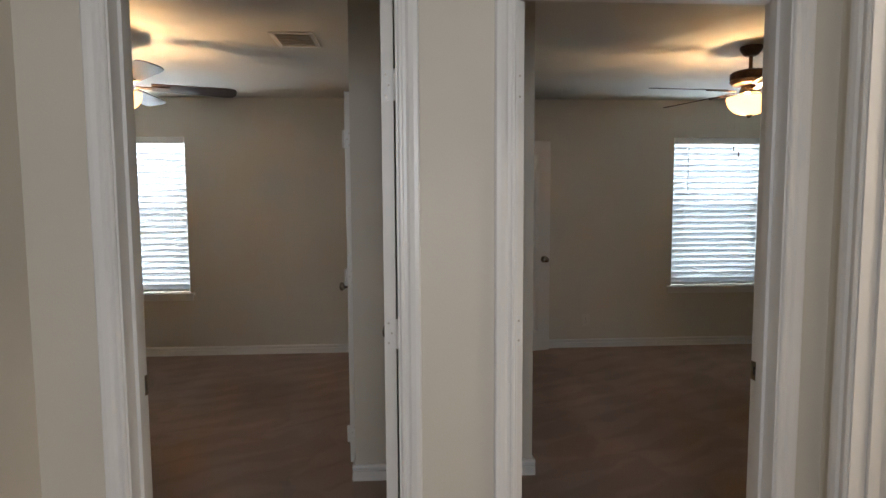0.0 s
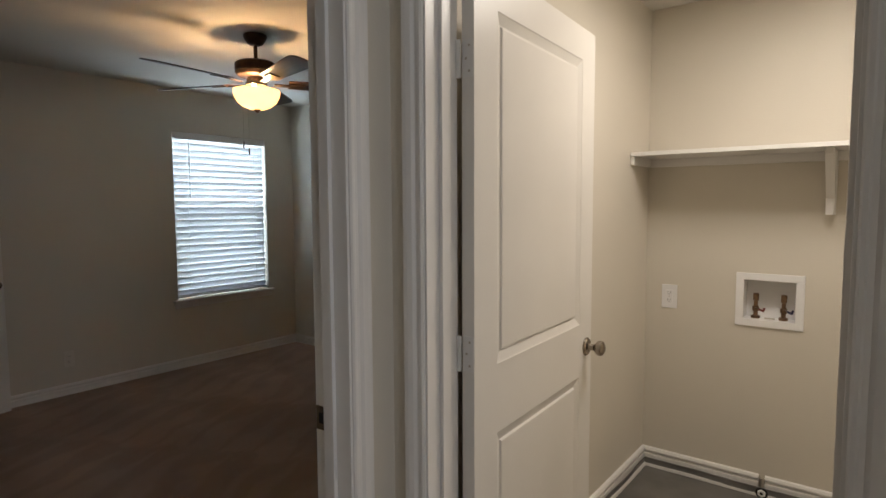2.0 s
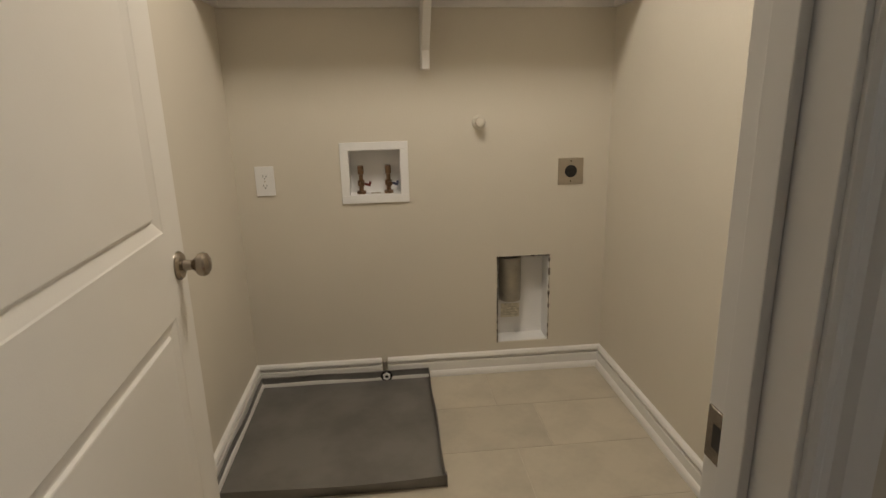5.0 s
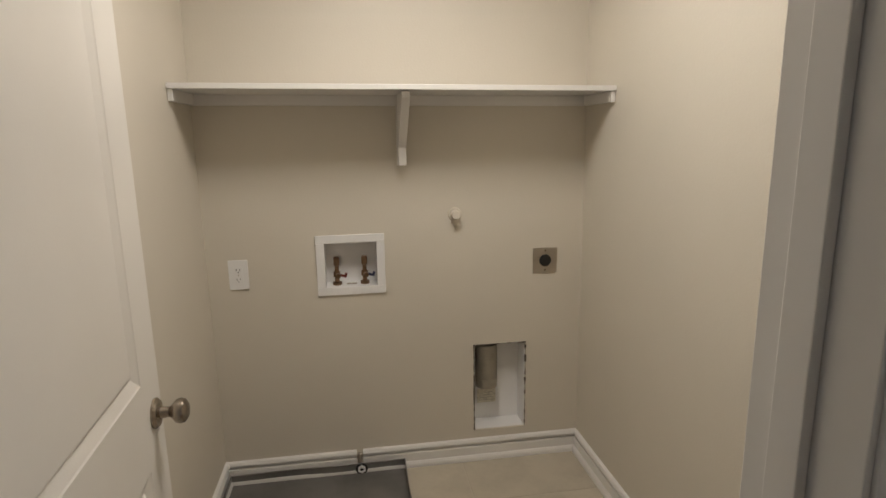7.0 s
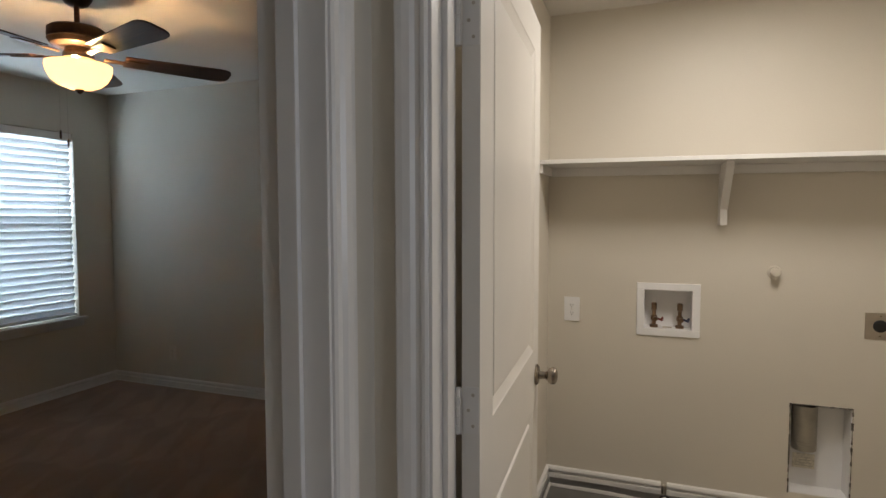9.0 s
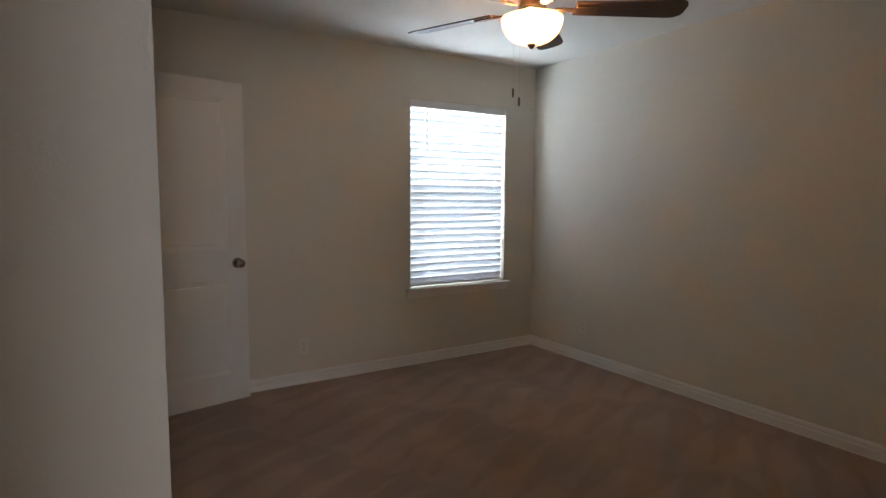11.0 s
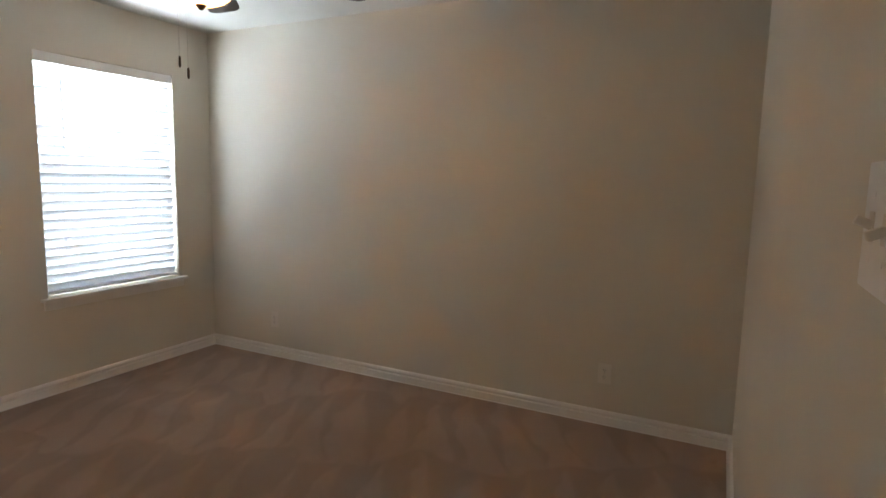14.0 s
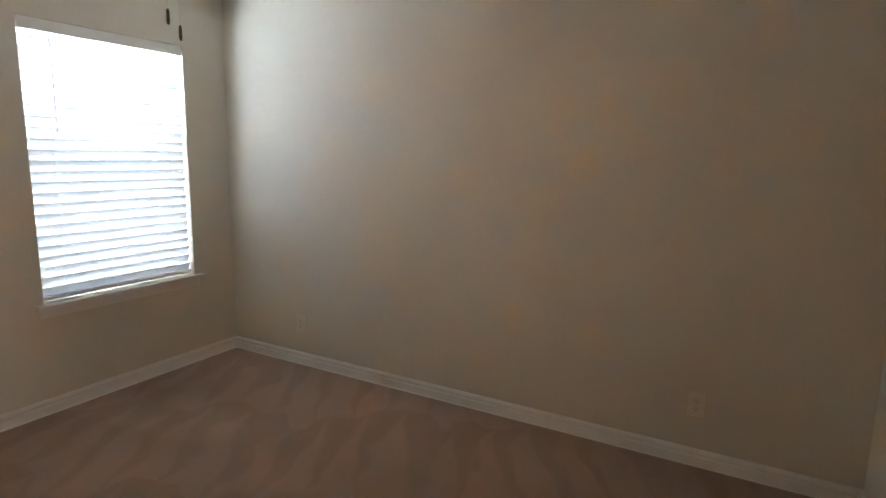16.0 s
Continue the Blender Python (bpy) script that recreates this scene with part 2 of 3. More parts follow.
def extrude_profile(points, start, end, across, up):
    """A closed section of (across, up) pairs swept straight from start to end."""
    bm = bmesh.new()
    a, u = Vector(across), Vector(up)
    ends = []
    for p in (Vector(start), Vector(end)):
        ends.append([bm.verts.new(p + a * x + u * y) for x, y in points])
    n = len(points)
    for i in range(n):
        bm.faces.new((ends[0][i], ends[0][(i + 1) % n], ends[1][(i + 1) % n], ends[1][i]))
    bm.faces.new(ends[0][::-1])
    bm.faces.new(ends[1])
    bmesh.ops.recalc_face_normals(bm, faces=bm.faces)
    return bm


def part(name, bm, material, parent=None, label="", smooth=False):
    me = bpy.data.meshes.new(name)
    bmesh.ops.recalc_face_normals(bm, faces=bm.faces)
    bm.to_mesh(me)
    bm.free()
    if smooth:
        me.polygons.foreach_set("use_smooth", [True] * len(me.polygons))
        me.set_sharp_from_angle(angle=radians(35))
    me.materials.append(material)
    ob = new(name, me)
    if parent:
        ob.parent = parent
    if label:
        ob["label"] = label
    return ob


def structure(name, bm, material, label="", category=""):
    return tagged(part(name, bm, material), label, category, kind="structure")


def holder(name, m, label, category, group="", kind=""):
    ob = new(name)
    ob.matrix_world = m
    ob.empty_display_size = 0.1
    return tagged(ob, label, category, group, kind)


def wall(name, axis, lo, hi, a0, a1, holes=(), z0=0.0, z1=2.45, label="greige painted drywall wall with light orange-peel texture"):
    """A wall of thickness lo..hi on its axis, from a0 to a1 along the other; holes: (a0, a1, z0, z1)."""
    xs = sorted({a0, a1, *[h[0] for h in holes], *[h[1] for h in holes]})
    zs = sorted({z0, z1, *[h[2] for h in holes], *[h[3] for h in holes]})
    bm = bmesh.new()
    solid = {}
    for i in range(len(xs) - 1):
        for j in range(len(zs) - 1):
            cx, cz = (xs[i] + xs[i + 1]) / 2, (zs[j] + zs[j + 1]) / 2
            solid[i, j] = not any(h[0] < cx < h[1] and h[2] < cz < h[3] for h in holes)

    def quad(*pts):
        bm.faces.new([bm.verts.new((d, a, z) if axis == "x" else (a, d, z)) for d, a, z in pts])

    for (i, j), s in solid.items():
        if not s:
            continue
        p, q, r, t = xs[i], xs[i + 1], zs[j], zs[j + 1]
        for d in (lo, hi):
            quad((d, p, r), (d, q, r), (d, q, t), (d, p, t))
        if not solid.get((i - 1, j)):
            quad((lo, p, r), (hi, p, r), (hi, p, t), (lo, p, t))
        if not solid.get((i + 1, j)):
            quad((lo, q, r), (hi, q, r), (hi, q, t), (lo, q, t))
        if not solid.get((i, j - 1)):
            quad((lo, p, r), (hi, p, r), (hi, q, r), (lo, q, r))
        if not solid.get((i, j + 1)):
            quad((lo, p, t), (hi, p, t), (hi, q, t), (lo, q, t))
    bmesh.ops.remove_doubles(bm, verts=bm.verts, dist=1e-5)
    return structure(name, bm, M_WALL, label, "wall")


# ---- plan ----
CEIL, DOORH, J, PILE, TZ = 2.45, 2.06, 0.019, 0.050, 0.026   # TZ: the laundry's tiled floor
HN0, HN1 = 1.823, 1.94              # wall between hall and bedrooms
LX0, LX1, LY0, LY1 = 1.562, 3.485, 0.265, 1.87
HX = 1.445                          # hall face of the laundry's wall
A0, A1, B0, B1 = -0.528, 0.204, 0.535, 1.297
L0, L1 = 0.914, 1.712
RX, NY = 4.05, 5.65
WX, JX = -0.766, 0.88                # hall's west face; narrower hall south of the laundry, added to shade its wall
KX0, KX1, KY = -0.045, 0.87, 3.10    # closet block between the bedrooms
WB = (2.824, 3.734, 0.647, 2.092)
WA = (-2.716, -1.806, 0.647, 2.092)
wall("wall_hall_north", "y", HN0, HN1, -3.7, HX, [(A0 - J, A1 + J, 0, DOORH), (B0 - J, B1 + J, 0, DOORH)])
wall("wall_laundry_west", "x", HX, LX0, 0.15, HN1, [(L0 - J, L1 + J, 0, DOORH)])
wall("wall_laundry_north", "y", LY1, HN1, LX0, RX + 0.115)
wall("wall_laundry_east", "x", LX1, LX1 + 0.11, LY0 - 0.11, LY1, [(0.522, 0.760, 0.170, 0.587), (1.178, 1.402, 0.888, 1.086)])
wall("wall_laundry_south", "y", LY0 - 0.11, LY0, LX0, LX1)
wall("wall_hall_west", "x", -0.88, WX, -1.25, HN0)
# unseen jog and side wall, added to keep hall_daylight_fill's lamp off the laundry wall
wall("wall_hall_shade_jog", "y", 0.04, 0.15, JX, LX0)
wall("wall_hall_shade_east", "x", JX, JX + 0.11, -1.25, 0.04)
wall("wall_hall_south", "y", -1.35, -1.25, -0.88, JX + 0.11)
wall("wall_right_bedroom_east", "x", RX, RX + 0.115, HN1, NY)
wall("wall_north", "y", NY, NY + 0.16, -3.7, RX + 0.115, [WA, WB])
wall("wall_between_doors", "x", 0.325, 0.435, HN1, KY)
wall("wall_closet_south", "y", KY, KY + 0.11, KX0, KX1)
wall("wall_closet_east", "x", KX1 - 0.11, KX1, KY + 0.11, NY, [(4.74, 5.47, 0, DOORH)])
wall("wall_closet_west", "x", KX0, KX0 + 0.11, KY + 0.11, NY, [(3.28, 3.99, 0, DOORH)])
wall("wall_closet_middle", "x", 0.40, 0.45, KY + 0.11, NY)
wall("wall_left_bedroom_west", "x", -3.7, -3.59, HN1, NY)
structure("ceiling", boxes((-3.7, 4.165, -1.35, NY + 0.16, CEIL, CEIL + 0.1)), M_CEIL, "off-white textured drywall ceiling", "ceiling")
CL = "brown cut-pile carpet with vacuum strokes"
structure("floor_bedrooms", boxes((-3.59, RX, HN1 - 0.04, NY, -0.05, PILE)), M_CARPET, CL, "carpet")
structure("floor_hall", boxes((WX, HX + 0.03, 0.15, HN1 - 0.042, -0.05, PILE), (WX, JX, -1.25, 0.15, -0.05, PILE)), M_CARPET, CL, "carpet")
floor_laundry = structure("floor_laundry", boxes((HX + 0.031, LX1, LY0, LY1, -0.05, TZ - 0.0015)), M_GROUT, "beige ceramic tile floor in staggered courses", "floor")
structure("ground", boxes((-60, 60, 6.0, 120, -0.4, -0.3)), M_GROUND, "dry grass outside", "ground")
backdrop = structure("backdrop", boxes((-70, 70, 110, 110.2, -5, 60)), M_SKYCARD, "pale hazy daylight outside", "sky")

# ---- baseboards ----
BASE = [(0, 0.0), (0.027, 0.0), (0.027, 0.036), (0.025, 0.045), (0.020, 0.052), (0.0145, 0.055), (0.015, 0.092), (0.013, 0.095), (0.003, 0.097), (0.003, 0.105), (0.014, 0.108), (0.017, 0.112), (0.017, 0.118), (0.012, 0.127), (0, 0.131)]


def baseboard(start, end, out):
    ob = part("baseboard", extrude_profile(BASE, (*start, 0), (*end, 0), (*out, 0), (0, 0, 1)), M_TRIM)
    return tagged(ob, "white painted two-step baseboard along the wall", "baseboard", kind="structure")


baseboard((KX1, NY), (RX, NY), (0, -1))
baseboard((RX, HN1), (RX, NY - 0.015), (-1, 0))
baseboard((B1 + 0.02, HN1), (RX - 0.015, HN1), (0, 1))
baseboard((-3.59, NY), (KX0, NY), (0, -1))
baseboard((KX0 - 0.015, KY), (0.325, KY), (0, -1))
baseboard((0.435, KY), (KX1 + 0.015, KY), (0, -1))
baseboard((KX1, KY), (KX1, 4.74), (1, 0))
baseboard((KX0, KY), (KX0, 3.28), (-1, 0))
baseboard((KX0, 3.99), (KX0, NY - 0.015), (-1, 0))
baseboard((LX1, LY0), (LX1, 1.277), (-1, 0))
baseboard((LX1, 1.305), (LX1, LY1), (-1, 0))
baseboard((LX0, LY1), (LX1 - 0.015, LY1), (0, -1))
baseboard((LX0, LY0), (LX1 - 0.015, LY0), (0, 1))
baseboard((WX, -1.25), (WX, HN0), (1, 0))
baseboard((HX, 0.15), (HX, L0 - 0.065), (-1, 0))

# ---- door frames ----
CASE = [(0, 0), (0, 0.007), (0.004, 0.011), (0.010, 0.011), (0.014, 0.008), (0.022, 0.008), (0.029, 0.014), (0.042, 0.017), (0.053, 0.017), (0.057, 0.013), (0.058, 0)]


def door_frame(name, axis, lo, hi, a0, a1, casing_at, out, label, sides=(0, 1)):
    """Jambs, stops and casing round an opening; casing_at: the face that carries the casing; out: its outward sign."""
    j = 0.019

    def put(d0, d1, p, q, r, t, nm):
        row = (d0, d1, p, q, r, t) if axis == "x" else (p, q, d0, d1, r, t)
        part(nm, boxes(row, bevel=0.0015), M_TRIM, root)

    root = holder(name, Matrix(), label, "door frame", kind="structure")
    put(lo - 0.002, hi + 0.002, a0 - j, a0, 0, DOORH, "jamb")
    put(lo - 0.002, hi + 0.002, a1, a1 + j, 0, DOORH, "jamb")
    put(lo - 0.002, hi + 0.002, a0, a1, DOORH - j, DOORH, "head_jamb")
    s0, s1 = (hi - 0.072, hi - 0.038)
    for p, q in [((a0 + 0.0005, a0 + 0.011), (a1 - 0.011, a1 - 0.0005))[k] for k in sides]:
        put(s0, s1, p, q, 0, DOORH - j, "stop")
    for side, sign in ((a0 - 0.006, -1), (a1 + 0.006, 1)):
        pt = lambda z: (casing_at, side, z) if axis == "x" else (side, casing_at, z)
        ac = (0, sign, 0) if axis == "x" else (sign, 0, 0)
        up = (out, 0, 0) if axis == "x" else (0, out, 0)
        part("casing", extrude_profile(CASE, pt(0), pt(DOORH + 0.058), ac, up), M_TRIM, root)
    p = (casing_at, a0 - 0.006, DOORH) if axis == "x" else (a0 - 0.006, casing_at, DOORH)
    q = (casing_at, a1 + 0.006, DOORH) if axis == "x" else (a1 + 0.006, casing_at, DOORH)
    part("head_casing", extrude_profile(CASE, p, q, (0, 0, 1), (out, 0, 0) if axis == "x" else (0, out, 0)), M_TRIM, root)
    return root


FL = "white painted door frame with moulded casing"
frame_a = door_frame("door_frame_1", "y", HN0, HN1, A0, A1, HN0, -1, FL, (0,))
frame_b = door_frame("door_frame_2", "y", HN0, HN1, B0, B1, HN0, -1, FL)
frame_l = door_frame("door_frame_3", "x", HX, LX0, L0, L1, HX, -1, FL)


def strike(parent, m):
    bm = boxes((-0.0015, 0.0015, -0.019, 0.019, -0.029, 0.029), bevel=0.001)
    ob = part("strike_plate", bm, M_NICKEL, parent, "dark nickel strike plate")
    ob.matrix_basis = m
    ho = part("latch_hole", boxes((-0.0018, 0.0018, -0.008, 0.009, -0.013, 0.013)), M_BLACK, ob)
    return ho


strike(frame_b, pose(B1 - 0.0012, HN1 - 0.021, 0.94))
strike(frame_a, pose(A0 + 0.0012, HN1 - 0.021, 0.94))
strike(frame_l, pose(LX0 - 0.021, L0 + 0.0012, 0.95, 0, 0, 90))


# ---- doors ----
def panel(bm, x0, x1, z0, z1, y, out):
    """Moulded raised panel on a door face: sloping border, groove and flat field."""
    rings = [(0, 0), (0.003, -0.002), (0.027, -0.010), (0.031, -0.010), (0.034, -0.005), (0.037, -0.004)]
    prev = None
    for off, d in rings:
        yy = y + out * d
        cur = [bm.verts.new(v) for v in ((x0 + off, yy, z0 + off), (x1 - off, yy, z0 + off), (x1 - off, yy, z1 - off), (x0 + off, yy, z1 - off))]
        if prev:
            for i in range(4):
                bm.faces.new((prev[i], prev[(i + 1) % 4], cur[(i + 1) % 4], cur[i]))
        prev = cur
    bm.faces.new(prev)


def door_leaf(name, m, width, label, z0=0.056, back=0.062):
    """Two-panel moulded leaf, hinged at x = 0 and reaching to x = width; its faces lie at y = 0 and y = 0.035."""
    root = holder(name, m, label, "door")
    h = 2.045 - z0
    st = 0.115
    p1, p2 = (0.235, 0.836), (1.025, z0 + h - 0.106)
    bm = boxes((0, st, 0, 0.035, z0, z0 + h), (width - st, width, 0, 0.035, z0, z0 + h),
               (st, width - st, 0, 0.035, z0, p1[0]), (st, width - st, 0, 0.035, p1[1], p2[0]), (st, width - st, 0, 0.035, p2[1], z0 + h))
    part("leaf", bm, M_DOOR, root)
    for a, b in (p1, p2):
        bm = bmesh.new()
        panel(bm, st, width - st, a, b, 0, -1)
        panel(bm, st, width - st, a, b, 0.035, 1)
        part("panel", bm, M_DOOR, root)
    prof = [(0.0, 0.0), (0.033, 0.0), (0.033, 0.004), (0.028, 0.010), (0.013, 0.013), (0.011, 0.030), (0.016, 0.036), (0.025, 0.044), (0.0275, 0.053), (0.025, 0.062), (0.016, 0.068), (0.0, 0.070)]
    for side in (0, 1):
        pr = [(r, (0.035 + hh) if side else -hh) for r, hh in prof]
        part("knob", lathe(pr, 28, "Y", (width - back, 0, 0.935)), M_NICKEL, root, "satin nickel round knob", smooth=True)
    for z in (0.22, 1.075, 1.80):
        hb = boxes((-0.0015, 0.0, 0.002, 0.033, z - 0.045, z + 0.045))
        hi = part("hinge", hb, M_TRIM, root, "painted butt hinge")
        kn = bmesh.new()
        for k in range(5):
            c = lathe([(0, 0), (0.0065, 0), (0.0065, 0.0165), (0, 0.0165)], 10, "Z", (-0.006, 0.041, z - 0.045 + k * 0.018))
            me = bpy.data.meshes.new("tmp")
            c.to_mesh(me)
            c.free()
            kn.from_mesh(me)
            bpy.data.meshes.remove(me)
        part("knuckle", kn, M_TRIM, hi, smooth=True)
        lf = boxes((-0.010, -0.008, 0.033, 0.05, z - 0.045, z + 0.045))
        part("jamb_plate", lf, M_TRIM, hi)
        for dz in (-0.03, 0.0, 0.03):
            sc = part("screw", lathe([(0, -0.0022), (0.0035, -0.0020), (0.0035, 0), (0, 0)], 8, "X", (0, 0.013 if dz else 0.022, z + dz)), M_STEEL, hi)
    return root


door_leaf("laundry_door", pose(1.572, 1.667, 0, 0, 0, 3.2), 0.822, "white two-panel interior door, open into the laundry", 0.036, 0.052)
door_leaf("bedroom_door", pose(A1 - 0.043, HN1 + 0.008, 0, 0, 0, 87) @ Matrix.Diagonal((1, -1, 1, 1)), 0.70, "white two-panel bedroom door, standing open square to its frame")
door_leaf("bedroom_door", pose(B0 + 0.043, HN1 + 0.008, 0, 0, 0, 94), 0.70, "white two-panel bedroom door, open against the entry wall")
door_leaf("closet_door", pose(0.905, 5.41, 0, 0, 0, 12), 0.695, "white two-panel closet door standing wide open")
door_leaf("closet_door", pose(-0.055, 3.29, 0, 0, 0, 94.5), 0.69, "white two-panel closet door left ajar")


# ---- windows and blinds ----
def window(name, w):
    x0, x1, z0, z1 = w
    root = holder(name, Matrix(), "white vinyl single-hung window behind blinds", "window", kind="structure")
    y0, y1 = NY + 0.09, NY + 0.155
    zm = (z0 + z1) / 2 + 0.01
    fr = 0.04
    for r in ((x0, x0 + fr, y0, y1, z0, z1), (x1 - fr, x1, y0, y1, z0, z1), (x0 + fr, x1 - fr, y0, y1, z0, z0 + fr), (x0 + fr, x1 - fr, y0, y1, z1 - fr, z1)):
        part("window_frame", boxes(r, bevel=0.003), M_VINYL, root)
    part("meeting_rail", boxes((x0 + fr, x1 - fr, y0 + 0.005, y1 - 0.01, zm - 0.028, zm + 0.028), bevel=0.003), M_VINYL, root)
    for a, b, yy in ((z0 + fr, zm - 0.028, y0 + 0.02), (zm + 0.028, z1 - fr, y0 + 0.04)):
        g = part("pane", boxes((x0 + fr, x1 - fr, yy, yy + 0.004, a, b)), M_GLASS, root)
        g.visible_shadow = False
    part("insect_screen", boxes((x0 + fr, x1 - fr, y1 - 0.008, y1 - 0.006, z0 + fr, zm - 0.03)), M_SCREEN, root)
    part("window_sill", boxes((x0 - 0.045, x1 + 0.045, NY - 0.045, NY + 0.088, z0 - 0.022, z0 - 0.001), bevel=0.004), M_TRIM, root)
    part("apron", boxes((x0 - 0.03, x1 + 0.03, NY - 0.013, NY - 0.0005, z0 - 0.075, z0 - 0.0225), bevel=0.003), M_TRIM, root)


def blind(w):
    x0, x1, z0, z1 = w
    root = holder("window_blind", pose((x0 + x1) / 2, NY + 0.035, z0), "white two-inch faux-wood blind, lowered with tilted slats", "blind", "bedroom blinds")
    hw = (x1 - x0) / 2 - 0.006
    H = z1 - z0
    part("valance", boxes((-hw, hw, -0.034, -0.020, H - 0.062, H - 0.002), bevel=0.004), M_TRIM, root)
    part("headrail", boxes((-hw, hw, -0.019, 0.035, H - 0.045, H - 0.003)), M_TRIM, root)
    part("bottom_rail", boxes((-hw + 0.004, hw - 0.004, -0.025, 0.025, 0.012, 0.030), bevel=0.004), M_TRIM, root)
    bm = bmesh.new()
    n = 6
    top, bot = [], []
    for i in range(n + 1):
        u = -0.031 + 0.062 * i / n
        c = 0.002 * (1 - (u / 0.031) ** 2)
        top.append([bm.verts.new((s * (hw - 0.004), u, c + 0.0013)) for s in (-1, 1)])
        bot.append([bm.verts.new((s * (hw - 0.004), u, c - 0.0013)) for s in (-1, 1)])
    for i in range(n):
        bm.faces.new((top[i][0], top[i][1], top[i + 1][1], top[i + 1][0]))
        bm.faces.new((bot[i][0], bot[i + 1][0], bot[i + 1][1], bot[i][1]))
        for s in (0, 1):
            bm.faces.new((top[i][s], top[i + 1][s], bot[i + 1][s], bot[i][s]))
    for i in (0, n):
        bm.faces.new((top[i][0], bot[i][0], bot[i][1], top[i][1]))
    first = part("slat", bm, M_SLAT, root, smooth=True)
    count = 25
    pitch = (H - 0.062 - 0.045) / (count - 1)
    rnd = random.Random(4)
    for i in range(count):
        ob = first
        if i:
            ob = new("slat", first.data)
            ob.parent = root
        ob.matrix_basis = pose(0, 0, 0.050 + pitch * i, -64 + rnd.uniform(-0.25, 0.25), 0, 0)
    for x in (-hw + 0.12, hw - 0.12):
        for y in (-0.0265, 0.0265):
            part("ladder_cord", boxes((x - 0.001, x + 0.001, y - 0.0006, y + 0.0006, 0.02, H - 0.05)), M_PLASTIC, root)
    wand = lathe([(0, 0), (0.004, 0.002), (0.005, 0.02), (0.004, 0.03), (0.004, 0.50), (0, 0.502)], 8, "Z", (-hw + 0.135, -0.046, H - 0.06 - 0.50))
    part("tilt_wand", wand, M_PLASTIC, root, "clear plastic tilt wand", smooth=True)
    return root


window("window_1", WA)
window("window_2", WB)
blind(WA)
blind(WB)


# ---- ceiling fans ----
def ceiling_fan(m, turn, label, watts):
    """Five-bladed fan hanging from z = 0 at the ceiling."""
    root = holder("ceiling_fan", m, label, "ceiling fan", "bedroom ceiling fans")
    part("canopy", lathe([(0, 0), (0.066, 0), (0.068, -0.012), (0.060, -0.030), (0.045, -0.052), (0.026, -0.062), (0, -0.062)], 28), M_BRONZE, root, smooth=True)
    part("downrod", lathe([(0, -0.055), (0.0115, -0.055), (0.0115, -0.135), (0.026, -0.140), (0.026, -0.152), (0, -0.152)], 16), M_BRONZE, root, smooth=True)
    part("motor_housing", lathe([(0, -0.148), (0.06, -0.150), (0.105, -0.158), (0.118, -0.168), (0.120, -0.200), (0.116, -0.208), (0.120, -0.216), (0.108, -0.236), (0.085, -0.246), (0, -0.246)], 36), M_BRONZE, root, "dark bronze motor housing", smooth=True)
    part("switch_housing", lathe([(0, -0.246), (0.052, -0.246), (0.055, -0.262), (0.062, -0.275), (0.062, -0.292), (0.048, -0.302), (0.040, -0.318), (0, -0.318)], 28), M_NICKEL, root, "bronze light-kit fitter", smooth=True)
    bowl = [(0.133, -0.318), (0.134, -0.332), (0.128, -0.358), (0.112, -0.388), (0.084, -0.412), (0.048, -0.427), (0.010, -0.431)]
    part("light_bowl", lathe(bowl + [(0.010, -0.427), (0.047, -0.423), (0.082, -0.408), (0.109, -0.385), (0.124, -0.357), (0.130, -0.332), (0.129, -0.318)], 40), M_BOWL, root, "lit amber frosted glass bowl", smooth=True)
    part("finial", lathe([(0, -0.424), (0.018, -0.427), (0.020, -0.433), (0.012, -0.440), (0.008, -0.447), (0, -0.450)], 16), M_BRONZE, root, smooth=True)
    part("bulb_stem", lathe([(0, -0.31), (0.006, -0.31), (0.006, -0.43), (0, -0.43)], 10), M_BRONZE, root)
    bz = -0.275
    for k in range(5):
        rot = pose(0, 0, bz, 0, 0, turn + 72 * k) @ pose(0, 0, 0, -12, 0, 0)
        bm = bmesh.new()
        outline = []
        for i in range(7):
            f = i / 6
            outline.append((0.185 + 0.42 * f, 0.052 + 0.018 * f))
        outline += [(0.640, 0.066), (0.662, 0.050), (0.670, 0.028)]
        loop = outline + [(x, -y) for x, y in reversed(outline)]
        lowr = [bm.verts.new((x, y, -0.003)) for x, y in loop]
        uppr = [bm.verts.new((x, y, 0.003)) for x, y in loop]
        bm.faces.new(lowr[::-1])
        bm.faces.new(uppr)
        for i in range(len(loop)):
            j = (i + 1) % len(loop)
            bm.faces.new((lowr[i], lowr[j], uppr[j], uppr[i]))
        bl = part("blade", bm, M_WOOD, root, "dark walnut blade")
        bl.matrix_basis = rot
        br = boxes((0.10, 0.20, -0.014, 0.014, -0.012, -0.004), (0.19, 0.285, -0.030, 0.030, -0.010, -0.0035), bevel=0.003)
        part("blade_bracket", br, M_BRONZE, bl, "bronze blade bracket")
    for dx, dy, ln, s in ((-0.055, 0.02, 0.325, 0), (-0.030, 0.02, 0.36, 1)):
        bm = bmesh.new()
        for i in range(int(ln / 0.006)):
            r = bmesh.ops.create_uvsphere(bm, u_segments=5, v_segments=3, radius=0.0016)
            bmesh.ops.translate(bm, vec=(dx * 1.4, dy * 1.4, -0.295 - 0.006 * i), verts=r["verts"])
        ch = part("pull_chain", bm, M_STEEL, root)
